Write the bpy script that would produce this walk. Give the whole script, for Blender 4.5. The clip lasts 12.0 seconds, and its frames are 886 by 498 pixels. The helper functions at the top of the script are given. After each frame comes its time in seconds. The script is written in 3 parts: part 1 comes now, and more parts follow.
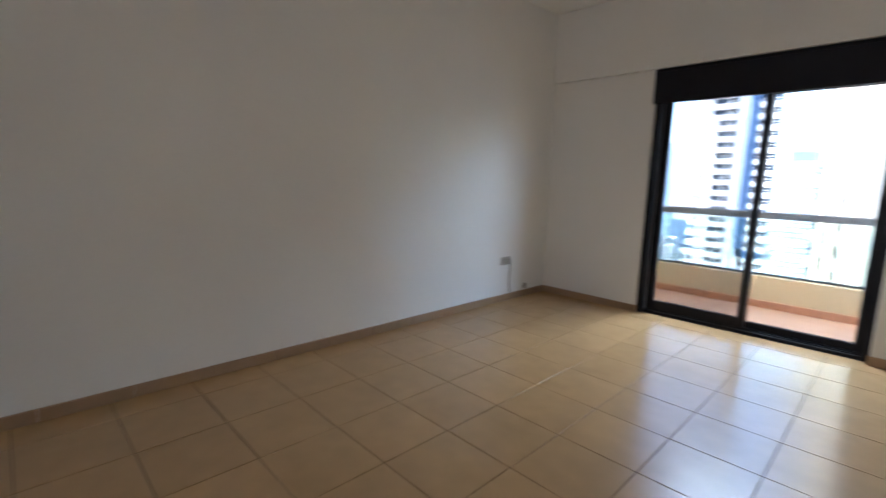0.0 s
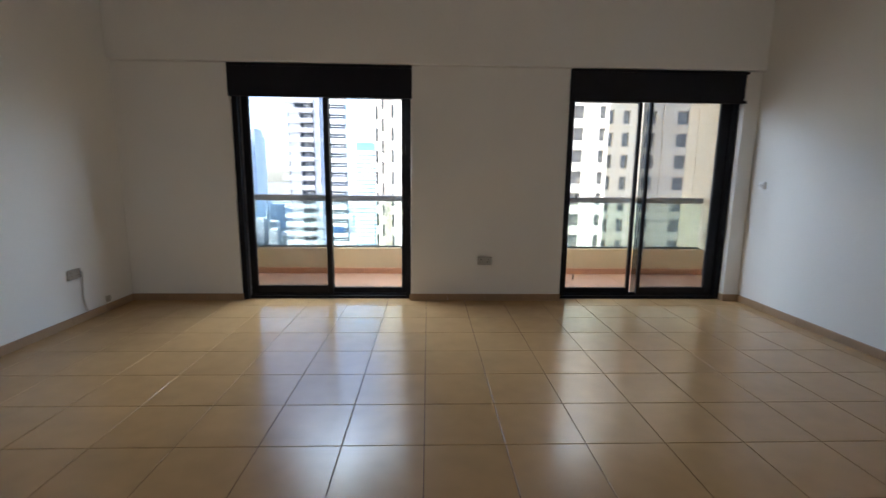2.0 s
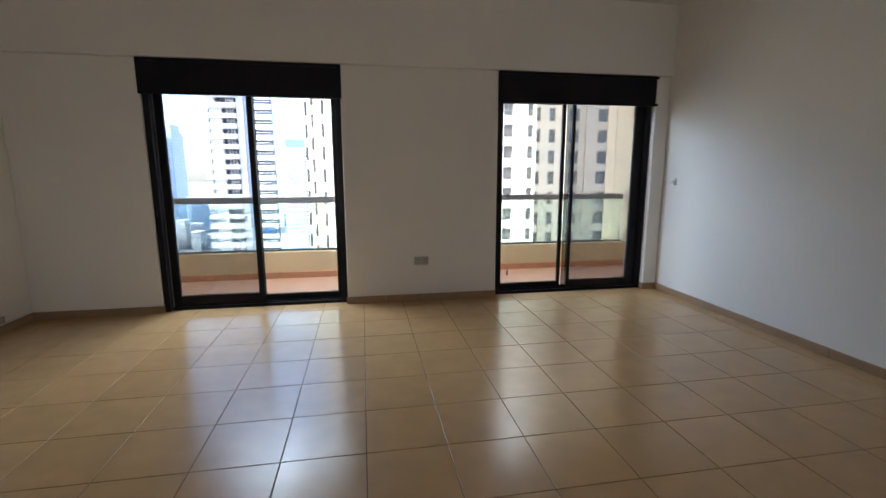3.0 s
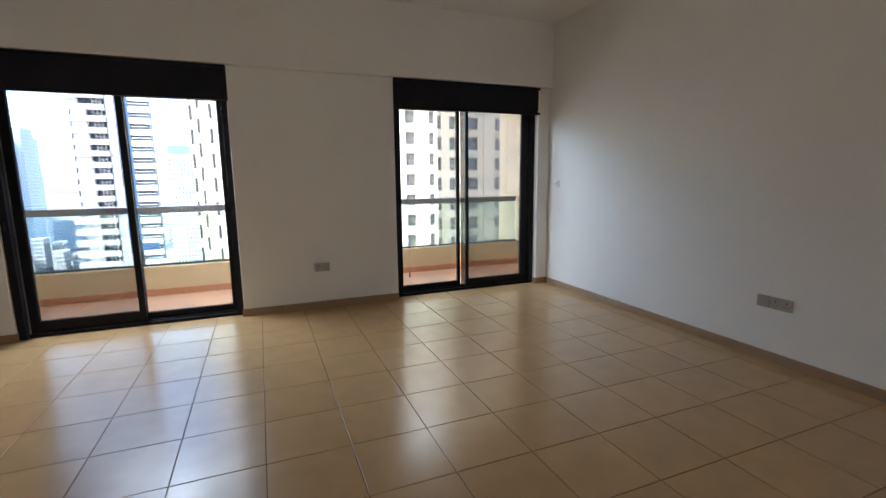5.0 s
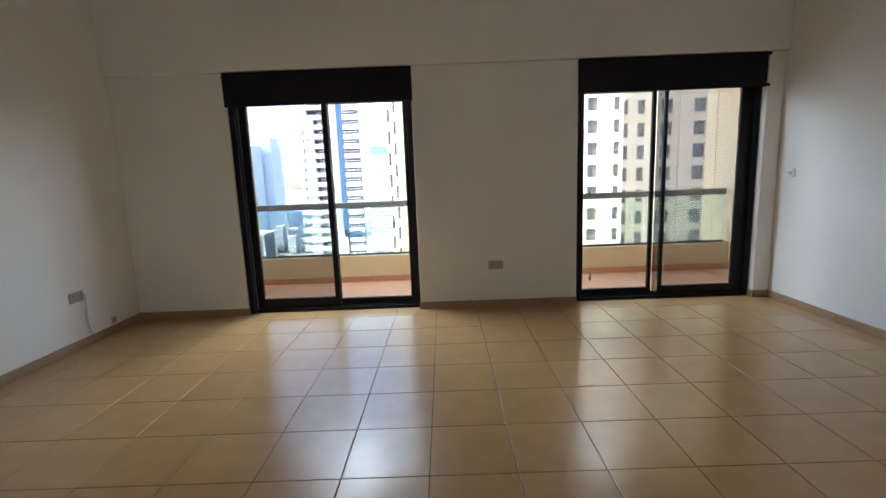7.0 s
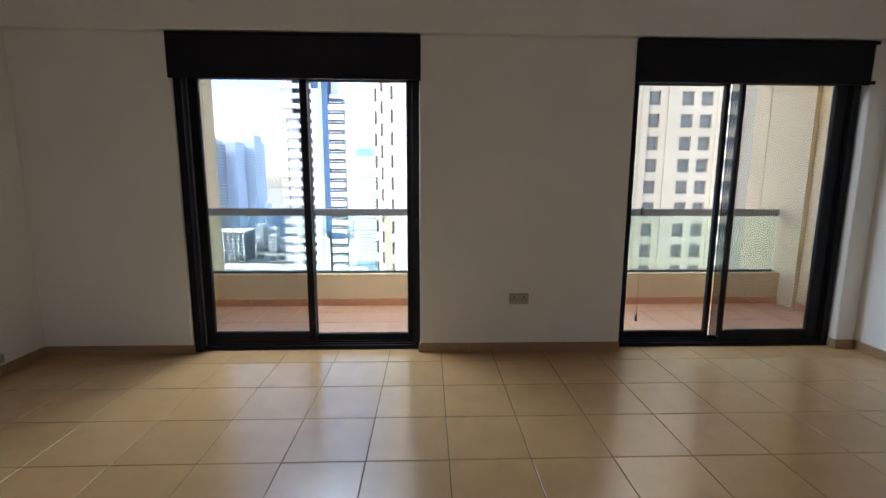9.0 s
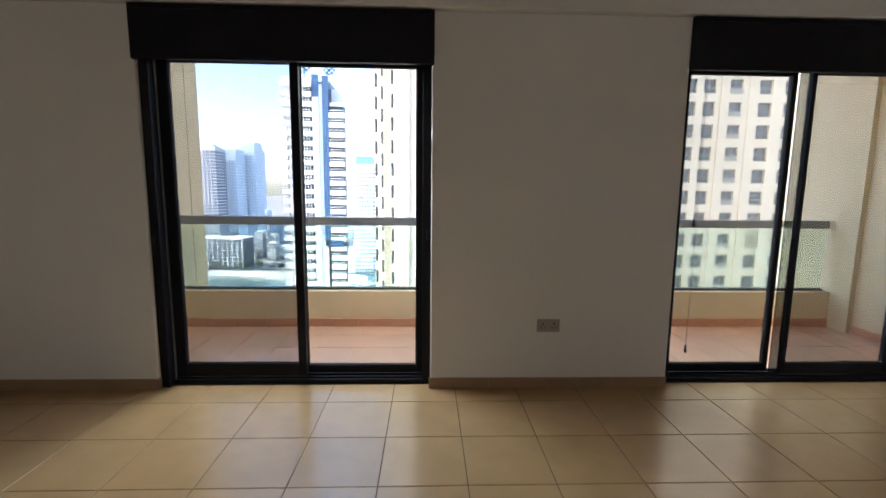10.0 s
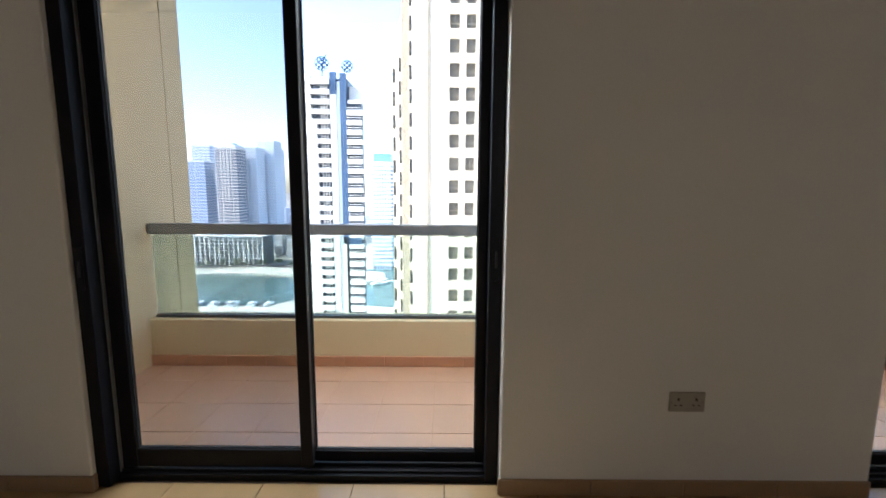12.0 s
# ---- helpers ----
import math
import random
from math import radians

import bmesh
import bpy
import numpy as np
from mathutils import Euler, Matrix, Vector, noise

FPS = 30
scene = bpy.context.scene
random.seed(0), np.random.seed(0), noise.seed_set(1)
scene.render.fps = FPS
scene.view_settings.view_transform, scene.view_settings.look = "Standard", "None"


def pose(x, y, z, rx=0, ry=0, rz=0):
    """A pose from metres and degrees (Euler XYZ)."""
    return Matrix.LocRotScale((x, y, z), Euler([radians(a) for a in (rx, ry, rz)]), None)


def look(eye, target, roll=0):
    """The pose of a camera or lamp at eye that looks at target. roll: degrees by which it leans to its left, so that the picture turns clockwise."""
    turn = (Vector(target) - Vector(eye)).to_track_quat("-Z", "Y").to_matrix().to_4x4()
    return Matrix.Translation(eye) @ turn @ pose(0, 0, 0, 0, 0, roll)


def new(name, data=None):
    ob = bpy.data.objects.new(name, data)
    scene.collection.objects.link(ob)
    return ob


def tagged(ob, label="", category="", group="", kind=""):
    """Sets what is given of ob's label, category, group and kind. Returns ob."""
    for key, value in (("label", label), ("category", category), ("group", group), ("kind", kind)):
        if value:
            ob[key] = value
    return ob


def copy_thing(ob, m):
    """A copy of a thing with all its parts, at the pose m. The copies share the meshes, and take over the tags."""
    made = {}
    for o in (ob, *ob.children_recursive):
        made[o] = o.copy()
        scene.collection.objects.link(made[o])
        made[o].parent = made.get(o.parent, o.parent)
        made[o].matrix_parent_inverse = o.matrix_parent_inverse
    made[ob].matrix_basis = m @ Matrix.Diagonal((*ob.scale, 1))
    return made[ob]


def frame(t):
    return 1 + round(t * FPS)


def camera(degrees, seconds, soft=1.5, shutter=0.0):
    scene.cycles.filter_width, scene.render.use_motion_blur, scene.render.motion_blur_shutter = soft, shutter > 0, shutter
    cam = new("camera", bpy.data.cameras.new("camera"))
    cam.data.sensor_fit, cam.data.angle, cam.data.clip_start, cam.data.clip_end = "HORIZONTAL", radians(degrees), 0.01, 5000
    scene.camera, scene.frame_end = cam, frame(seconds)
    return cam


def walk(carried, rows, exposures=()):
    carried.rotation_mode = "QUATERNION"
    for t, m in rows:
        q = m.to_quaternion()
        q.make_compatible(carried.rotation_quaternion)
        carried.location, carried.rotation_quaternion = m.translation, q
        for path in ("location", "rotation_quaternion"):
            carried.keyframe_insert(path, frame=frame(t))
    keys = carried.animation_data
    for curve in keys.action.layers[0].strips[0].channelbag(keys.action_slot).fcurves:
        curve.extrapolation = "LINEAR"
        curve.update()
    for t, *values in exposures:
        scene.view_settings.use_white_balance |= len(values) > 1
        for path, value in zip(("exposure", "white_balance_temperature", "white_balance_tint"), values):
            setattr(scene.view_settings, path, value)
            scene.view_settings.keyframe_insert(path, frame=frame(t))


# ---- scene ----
cam = camera(88.9, 12.0, shutter=0.4)
PATH = [
    (0, (0.06, -4.589, 1.284), (-1.351, -3.204, 0.98), 1.8),
    (0.5, (0.072, -4.599, 1.322), (-0.867, -2.858, 1.029), 0.0),
    (1, (0.072, -4.654, 1.334), (-0.476, -2.756, 1.019), -0.3),
    (1.5, (0.126, -4.675, 1.354), (-0.06, -2.711, 1.025), 0.1),
    (2, (0.182, -4.678, 1.32), (0.249, -2.705, 0.997), 0.6),
    (2.5, (0.179, -4.678, 1.368), (0.439, -2.724, 1.029), 0.2),
    (4.5, (0.238, -4.728, 1.331), (0.736, -2.815, 1.028), -1.1),
    (5, (0.226, -4.765, 1.333), (0.963, -2.932, 1.023), -0.7),
    (5.5, (0.218, -4.758, 1.333), (0.950, -2.924, 1.015), -1.0),
    (6, (0.230, -4.680, 1.318), (0.738, -2.770, 1.014), -2.0),
    (6.5, (0.211, -4.592, 1.344), (0.378, -2.622, 1.042), -2.9),
    (7, (0.279, -4.489, 1.347), (0.268, -2.515, 1.025), -2.2),
    (9, (0.066, -3.434, 1.35), (0.133, -1.458, 1.048), 0.2),
    (9.5, (0.028, -3.148, 1.326), (0.093, -1.17, 1.043), 0.6),
    (10, (-0.023, -2.873, 1.321), (0.048, -0.892, 1.056), 0.6),
    (10.5, (-0.058, -2.579, 1.29), (-0.003, -0.596, 1.035), 0.4),
    (11, (-0.078, -2.32, 1.295), (-0.087, -0.336, 1.049), 0.6),
    (11.5, (-0.161, -2.047, 1.288), (-0.16, -0.063, 1.032), 0.8),
    (12, (-0.243, -1.801, 1.328), (-0.248, 0.179, 1.049), 0.3),
]
EXPOSURES = [(0, 4.55, 5500, 13), (0.5, 3.98, 5800, 13), (1.5, 4.0, 5900, 13), (2.5, 4.05, 5850, 13), (5.5, 4.25, 6000, 13), (7, 4.1, 6150, 13), (9, 3.85, 5950, 13), (12, 3.62, 6100, 13)]
walk(cam, [(t, look(e, a, r)) for t, e, a, r in PATH], EXPOSURES)

# ---- world, sun ----
SKY_FILL, SKY_FILL_LEFT = 6.5, 10.0
REAR_FILL = 1.15
world = bpy.data.worlds.new("sky")
scene.world = world
world.use_nodes = True
wn = world.node_tree.nodes
sky = wn.new("ShaderNodeTexSky")
sky.sky_type = "NISHITA"
sky.sun_disc = False
SUN_FROM = Vector((-0.80, -0.28, 0.70)).normalized()
sky.sun_elevation = math.asin(SUN_FROM.z)
sky.sun_rotation = math.atan2(SUN_FROM.x, SUN_FROM.y)
sky.dust_density = 1.2
sky.air_density = 1.0
wn["Background"].inputs[1].default_value = 0.13
world.node_tree.links.new(sky.outputs[0], wn["Background"].inputs[0])
sun = bpy.data.lights.new("sun", "SUN")
sun.energy, sun.angle, sun.color = 2.3, radians(0.5), (1.0, 0.95, 0.86)
sun_ob = new("sun", sun)
sun_ob.matrix_world = look(SUN_FROM * 100, (0, 0, 0))

# added out-of-view lamps under the balcony above boost sky light, mostly from the left
for name, width, depth, power, at, to in (("balcony_sky_fill", 4.2, 0.85, SKY_FILL, (0.50, 1.38, 2.83), (0.50, 0.78, 2.03)),
                                          ("balcony_sky_fill_left", 1.5, 0.8, SKY_FILL_LEFT, (-1.25, 0.95, 2.88), (-0.35, 0.55, 2.13))):
    lamp = bpy.data.lights.new(name, "AREA")
    lamp.shape, lamp.size, lamp.size_y = "RECTANGLE", width, depth
    lamp.energy, lamp.color = power, (0.80, 0.92, 1.0)
    new(name, lamp).matrix_world = look(at, to)

# light assumed from behind the room: added fill in an unseen passage window
lamp = bpy.data.lights.new("rear_fill_light", "AREA")
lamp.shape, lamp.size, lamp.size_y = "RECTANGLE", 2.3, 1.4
lamp.energy, lamp.color = REAR_FILL, (1.0, 0.98, 0.95)
new("rear_fill_light", lamp).matrix_world = look((0.40, -8.66, 1.45), (0.40, -4.0, 1.45))


# ---- materials ----
def material(name, color, rough=0.6, metal=0.0, vary=0.1, scale=3.0, fine=60.0, bump=0.05, per_piece=0.0, spec=0.5, coat=0.0, rough_vary=0.0, detail=4):
    """A surface with large and fine variation in world metres."""
    m = bpy.data.materials.new(name)
    m.use_nodes = True
    n, l = m.node_tree.nodes, m.node_tree.links
    b = n["Principled BSDF"]
    b.inputs["Roughness"].default_value = rough
    b.inputs["Metallic"].default_value = metal
    b.inputs["Specular IOR Level"].default_value = spec
    b.inputs["Coat Weight"].default_value = coat
    b.inputs["Coat Roughness"].default_value = 0.08
    geo = n.new("ShaderNodeNewGeometry")
    big, small = n.new("ShaderNodeTexNoise"), n.new("ShaderNodeTexNoise")
    big.inputs["Scale"].default_value, small.inputs["Scale"].default_value = scale, fine
    big.inputs["Detail"].default_value = detail
    small.inputs["Detail"].default_value = 3
    for t in (big, small):
        l.new(geo.outputs["Position"], t.inputs["Vector"])
    add = n.new("ShaderNodeMath"); add.operation = "MULTIPLY_ADD"
    l.new(small.outputs[0], add.inputs[0]); add.inputs[1].default_value = 0.4
    l.new(big.outputs[0], add.inputs[2])
    last = add.outputs[0]
    if per_piece:
        info = n.new("ShaderNodeObjectInfo")
        pp = n.new("ShaderNodeMath"); pp.operation = "MULTIPLY_ADD"
        l.new(info.outputs["Random"], pp.inputs[0]); pp.inputs[1].default_value = per_piece
        l.new(last, pp.inputs[2])
        last = pp.outputs[0]
    ramp = n.new("ShaderNodeMapRange")
    ramp.inputs["From Min"].default_value, ramp.inputs["From Max"].default_value = 0.35, 1.05 + per_piece
    ramp.inputs["To Min"].default_value, ramp.inputs["To Max"].default_value = 1 - vary, 1 + vary
    l.new(last, ramp.inputs[0])
    mul = n.new("ShaderNodeVectorMath"); mul.operation = "SCALE"
    mul.inputs[0].default_value = color
    l.new(ramp.outputs[0], mul.inputs["Scale"])
    l.new(mul.outputs[0], b.inputs["Base Color"])
    if rough_vary:
        rr = n.new("ShaderNodeMapRange")
        rr.inputs["To Min"].default_value, rr.inputs["To Max"].default_value = rough - rough_vary, rough + rough_vary
        rr.inputs["From Min"].default_value, rr.inputs["From Max"].default_value = 0.3, 0.7
        l.new(big.outputs[0], rr.inputs[0])
        l.new(rr.outputs[0], b.inputs["Roughness"])
    if bump:
        bp = n.new("ShaderNodeBump")
        bp.inputs["Strength"].default_value = bump
        bp.inputs["Distance"].default_value = 0.004
        l.new(add.outputs[0], bp.inputs["Height"])
        l.new(bp.outputs[0], b.inputs["Normal"])
    return m


def glass(name, tint, gloss=0.02):
    """A thin pane: what lies behind it, dimmed by tint, with a mirror image that grows at a slant."""
    m = bpy.data.materials.new(name)
    m.use_nodes = True
    n, l = m.node_tree.nodes, m.node_tree.links
    n.remove(n["Principled BSDF"])
    tr, gl, mx, fr = (n.new("ShaderNode" + k) for k in ("BsdfTransparent", "BsdfGlossy", "MixShader", "LayerWeight"))
    tr.inputs[0].default_value = (*tint, 1)
    gl.inputs["Roughness"].default_value = 0.02
    pw = n.new("ShaderNodeMath"); pw.operation = "POWER"; pw.inputs[1].default_value = 4.0
    ga = n.new("ShaderNodeMath"); ga.operation = "MULTIPLY_ADD"; ga.inputs[1].default_value = 0.6; ga.inputs[2].default_value = gloss
    fr.inputs[0].default_value = 0.5
    l.new(fr.outputs["Facing"], pw.inputs[0]); l.new(pw.outputs[0], ga.inputs[0])
    l.new(ga.outputs[0], mx.inputs[0]); l.new(tr.outputs[0], mx.inputs[1]); l.new(gl.outputs[0], mx.inputs[2])
    l.new(mx.outputs[0], n["Material Output"].inputs[0])
    return m


M_WALL = material("wall_paint", (0.86, 0.83, 0.775), 0.75, vary=0.05, scale=0.9, fine=70, bump=0.12)
M_CEIL = material("ceiling_paint", (0.86, 0.84, 0.80), 0.85, vary=0.03, scale=1.0, bump=0.05)
M_TILE = material("glazed_beige_tile", (0.49, 0.305, 0.14), 0.215, vary=0.11, scale=6, fine=14, bump=0.0, per_piece=0.3, detail=1, spec=0.7)
M_GROUT = material("brown_grout", (0.09, 0.055, 0.03), 0.9, vary=0.25, scale=8, bump=0.3)
M_SKIRT = material("skirting_tile", (0.37, 0.235, 0.13), 0.4, vary=0.12, scale=6, bump=0.05, per_piece=0.2)
M_BLACK = material("black_aluminium", (0.012, 0.011, 0.013), 0.42, vary=0.3, scale=4, fine=30, bump=0.03, spec=0.16)
M_BOX = material("black_shutter_box", (0.010, 0.010, 0.014), 0.55, vary=0.3, scale=3, bump=0.03, spec=0.2)
M_ALU = material("grey_aluminium", (0.26, 0.26, 0.26), 0.45, metal=0.4, vary=0.12, scale=6, bump=0.03)
M_BEAD = material("worn_metal_bead", (0.30, 0.30, 0.32), 0.35, metal=0.6, vary=0.3, scale=5, fine=40, bump=0.02)
M_CHANNEL = material("dull_grey_metal", (0.10, 0.10, 0.10), 0.5, metal=0.3, vary=0.15, scale=6, bump=0.03)
M_RUBBER = material("dark_rubber", (0.02, 0.02, 0.02), 0.8, vary=0.2, bump=0.0)
M_PLATE = material("aged_plastic_plate", (0.42, 0.38, 0.32), 0.5, vary=0.08, scale=9, bump=0.02)
M_CABLE = material("painted_cable", (0.56, 0.51, 0.44), 0.6, vary=0.1, scale=9, bump=0.02)
M_PLATE_WHITE = material("white_plastic_plate", (0.90, 0.89, 0.87), 0.45, vary=0.04, scale=9, bump=0.02)
M_SLOT = material("socket_slot", (0.02, 0.018, 0.015), 0.8, vary=0.1, bump=0.0)
M_BALC = material("balcony_paint", (0.72, 0.57, 0.35), 0.85, vary=0.09, scale=1.6, fine=60, bump=0.08)
M_TERRA = material("terracotta_tile", (0.58, 0.335, 0.215), 0.32, vary=0.16, scale=4, fine=60, bump=0.06, per_piece=0.25)
M_TERRA_DEEP = material("terracotta_skirting", (0.56, 0.27, 0.15), 0.55, vary=0.15, scale=4, bump=0.06)
M_TGROUT = material("pale_grout", (0.50, 0.295, 0.195), 0.9, vary=0.15, scale=8, bump=0.2)
# door pane tints hold down the outdoor brightness; the second is greyer too
M_DIMMED = glass("dimmed_pane", (0.64, 0.65, 0.655))
M_TINT = glass("greyer_dimmed_pane", (0.46, 0.47, 0.485))
M_OVERLAP = glass("overlapping_panes", (0.36, 0.37, 0.38))
M_RAILGLASS = glass("green_rail_glass", (0.88, 0.95, 0.91))
# one cream render, darker for the shaded front and paler for the sunlit one
M_CREAM_SHADE = material("cream_render_shade", (0.58, 0.475, 0.335), 0.9, vary=0.06, scale=0.15, fine=3, bump=0.1)
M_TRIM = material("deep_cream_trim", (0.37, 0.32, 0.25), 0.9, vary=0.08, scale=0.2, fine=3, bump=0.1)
M_CREAM_LIT = material("cream_render_lit", (0.74, 0.67, 0.55), 0.9, vary=0.05, scale=0.15, fine=3, bump=0.1)
M_WIN = material("tinted_window", (0.13, 0.12, 0.105), 0.35, vary=0.4, scale=0.45, fine=2.0, bump=0.0)
M_WINFRAME = material("window_frame", (0.30, 0.27, 0.22), 0.6, vary=0.1, bump=0.0)
M_TOWERWHITE = material("tower_white", (0.78, 0.76, 0.72), 0.85, vary=0.06, scale=0.1, fine=1.0, bump=0.05)
M_TOWERBLUE = material("tower_blue_panel", (0.035, 0.08, 0.165), 0.4, vary=0.15, scale=0.2, fine=1.0, bump=0.0)
M_TOWERGLASS = material("tower_glass", (0.032, 0.048, 0.075), 0.45, vary=0.4, scale=0.12, fine=0.8, bump=0.0)
M_TEAL = material("teal_crown", (0.15, 0.32, 0.35), 0.4, vary=0.15, scale=0.2, fine=1.0, bump=0.0)
# distance haze is mixed into the far towers' paler, bluer colours
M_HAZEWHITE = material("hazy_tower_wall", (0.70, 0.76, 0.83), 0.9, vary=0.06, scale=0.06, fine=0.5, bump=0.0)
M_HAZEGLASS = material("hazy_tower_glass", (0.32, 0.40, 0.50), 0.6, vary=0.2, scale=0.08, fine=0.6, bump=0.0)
M_HAZEPALE = material("hazy_faint_wall", (0.80, 0.85, 0.89), 0.9, vary=0.05, scale=0.06, fine=0.5, bump=0.0)
M_HAZEPALEGLASS = material("hazy_faint_glass", (0.52, 0.61, 0.70), 0.6, vary=0.15, scale=0.08, fine=0.6, bump=0.0)
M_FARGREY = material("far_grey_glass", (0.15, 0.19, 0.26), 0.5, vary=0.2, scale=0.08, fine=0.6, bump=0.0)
M_FARBLUE = material("hazy_blue_glass", (0.27, 0.37, 0.53), 0.5, vary=0.2, scale=0.08, fine=0.6, bump=0.0)
M_GROUND = material("pale_ground", (0.36, 0.34, 0.29), 0.95, vary=0.3, scale=0.015, fine=0.15, bump=0.0)
M_PAVE = material("promenade_paving", (0.62, 0.57, 0.48), 0.9, vary=0.12, scale=0.05, fine=0.5, bump=0.0)
M_WATER = material("marina_water", (0.085, 0.15, 0.14), 0.18, vary=0.2, scale=0.03, fine=0.4, bump=0.15)
M_LEAF = material("tree_leaf", (0.06, 0.10, 0.05), 0.8, vary=0.4, scale=0.5, fine=3, bump=0.0)
M_BARK = material("tree_bark", (0.14, 0.10, 0.07), 0.9, vary=0.2, bump=0.0)
M_BOAT = material("boat_white", (0.80, 0.80, 0.78), 0.4, vary=0.05, scale=0.2, bump=0.0)
M_ROAD = material("asphalt", (0.06, 0.06, 0.06), 0.9, vary=0.2, scale=0.1, fine=1, bump=0.0)
M_TOWER = material("own_tower_wall", (0.72, 0.60, 0.42), 0.9, vary=0.06, scale=0.2, fine=3, bump=0.1)


# ---- mesh helpers ----
class Shape:
    """Collects boxes and quads into one mesh."""

    def __init__(self):
        self.v, self.f, self.m = [], [], []

    def box(self, x0, y0, z0, x1, y1, z1, mi=0):
        k = len(self.v)
        self.v += [(x, y, z) for z in (z0, z1) for y in (y0, y1) for x in (x0, x1)]
        for q in ((0, 2, 3, 1), (4, 5, 7, 6), (0, 1, 5, 4), (2, 6, 7, 3), (0, 4, 6, 2), (1, 3, 7, 5)):
            self.f.append([k + i for i in q]); self.m.append(mi)
        return self

    def quad(self, a, b, c, d, mi=0):
        k = len(self.v)
        self.v += [a, b, c, d]
        self.f.append([k, k + 1, k + 2, k + 3]); self.m.append(mi)
        return self

    def mesh(self, name, *mats):
        me = bpy.data.meshes.new(name)
        me.from_pydata(self.v, [], self.f)
        for m in mats:
            me.materials.append(m)
        me.polygons.foreach_set("material_index", self.m)
        me.update()
        return me


def bevelled(ob, width=0.003, segments=2):
    mod = ob.modifiers.new("edge", "BEVEL")
    mod.width, mod.segments, mod.limit_method = width, segments, "ANGLE"
    return ob


def part(parent, name, me, label=""):
    ob = new(name, me)
    ob.parent = parent
    if label:
        tagged(ob, label)
    return ob


def structure(name, me, label):
    return tagged(new(name, me), label, kind="structure")


def slab(name, x0, y0, z0, x1, y1, z1, mat, label):
    return structure(name, Shape().box(x0, y0, z0, x1, y1, z1).mesh(name, mat), label)


def rod(points, radius, mat, name="cord"):
    """A round bar through the points."""
    cu = bpy.data.curves.new(name, "CURVE")
    cu.dimensions, cu.bevel_depth, cu.bevel_resolution = "3D", radius, 2
    sp = cu.splines.new("POLY")
    sp.points.add(len(points) - 1)
    for p, c in zip(sp.points, points):
        p.co = (*c, 1)
    cu.materials.append(mat)
    return cu


# ---- the room ----
XL, XR, YB, ZC = -2.89, 3.56, -6.20, 3.10
D1 = (-1.768, 0.004)     # openings of the two balcony doors
D2 = (1.60, 3.40)
ZD = 2.38               # top of the openings
WT = 0.25               # thickness of the window wall
TX, TY0 = 0.168, -0.197  # a corner of the floor tile grid

slab("wall_left", XL - 0.2, YB, -0.1, XL, WT, ZC, M_WALL, "plain off-white painted room wall")
slab("wall_right", XR, YB, -0.1, XR + 0.2, WT, ZC, M_WALL, "plain off-white painted room wall")
HX0, HX1, HY, HZ = -1.6, 2.4, -8.6, 2.45   # unseen passage behind the room, added to carry the fill light
wb = Shape()
wb.box(XL - 0.2, YB - 0.2, -0.1, HX0, YB, ZC).box(HX1, YB - 0.2, -0.1, XR + 0.2, YB, ZC).box(HX0, YB - 0.2, HZ, HX1, YB, ZC)
structure("wall_back", wb.mesh("wall_back", M_WALL), "plain off-white back wall with a wide opening added for fill light")
hw = Shape()
hw.box(HX0 - 0.2, HY, -0.1, HX0, YB - 0.2, HZ).box(HX1, HY, -0.1, HX1 + 0.2, YB - 0.2, HZ)
hw.box(HX0 - 0.2, HY - 0.2, -0.1, HX1 + 0.2, HY, 0.7).box(HX0 - 0.2, HY - 0.2, 2.2, HX1 + 0.2, HY, HZ)
hw.box(HX0 - 0.2, HY - 0.2, 0.7, -0.8, HY, 2.2).box(1.6, HY - 0.2, 0.7, HX1 + 0.2, HY, 2.2)
structure("wall_passage", hw.mesh("wall_passage", M_WALL), "off-white walls of an unseen added passage with a window opening")
slab("ceiling_passage", HX0 - 0.2, HY - 0.2, HZ, HX1 + 0.2, YB - 0.2, HZ + 0.2, M_CEIL, "plain off-white ceiling of the unseen added passage")
slab("floor_passage", HX0, HY, -0.1, HX1, YB, 0.0, M_TILE, "beige tiled floor of the unseen added passage")
ww = Shape()
for a, b in ((XL, D1[0]), (D1[1], D2[0]), (D2[1], XR)):
    ww.box(a, 0, -0.1, b, WT, ZD)
ww.box(XL, -0.05, ZD, XR, WT, ZC)
wall_win = structure("wall_window", ww.mesh("wall_window", M_WALL), "off-white painted wall with two balcony door openings")
bevelled(wall_win, 0.008, 3)
slab("ceiling", XL - 0.2, YB - 0.2, ZC, XR + 0.2, WT, ZC + 0.2, M_CEIL, "plain off-white painted ceiling")
floor = slab("floor", XL, YB, -0.1, XR, WT, -0.004, M_GROUT, "glazed beige floor tiles with dark brown joints")
slab("threshold_slab", XL, WT, -0.12, XR, 0.30, -0.03, M_TGROUT, "concrete threshold under the balcony doors")

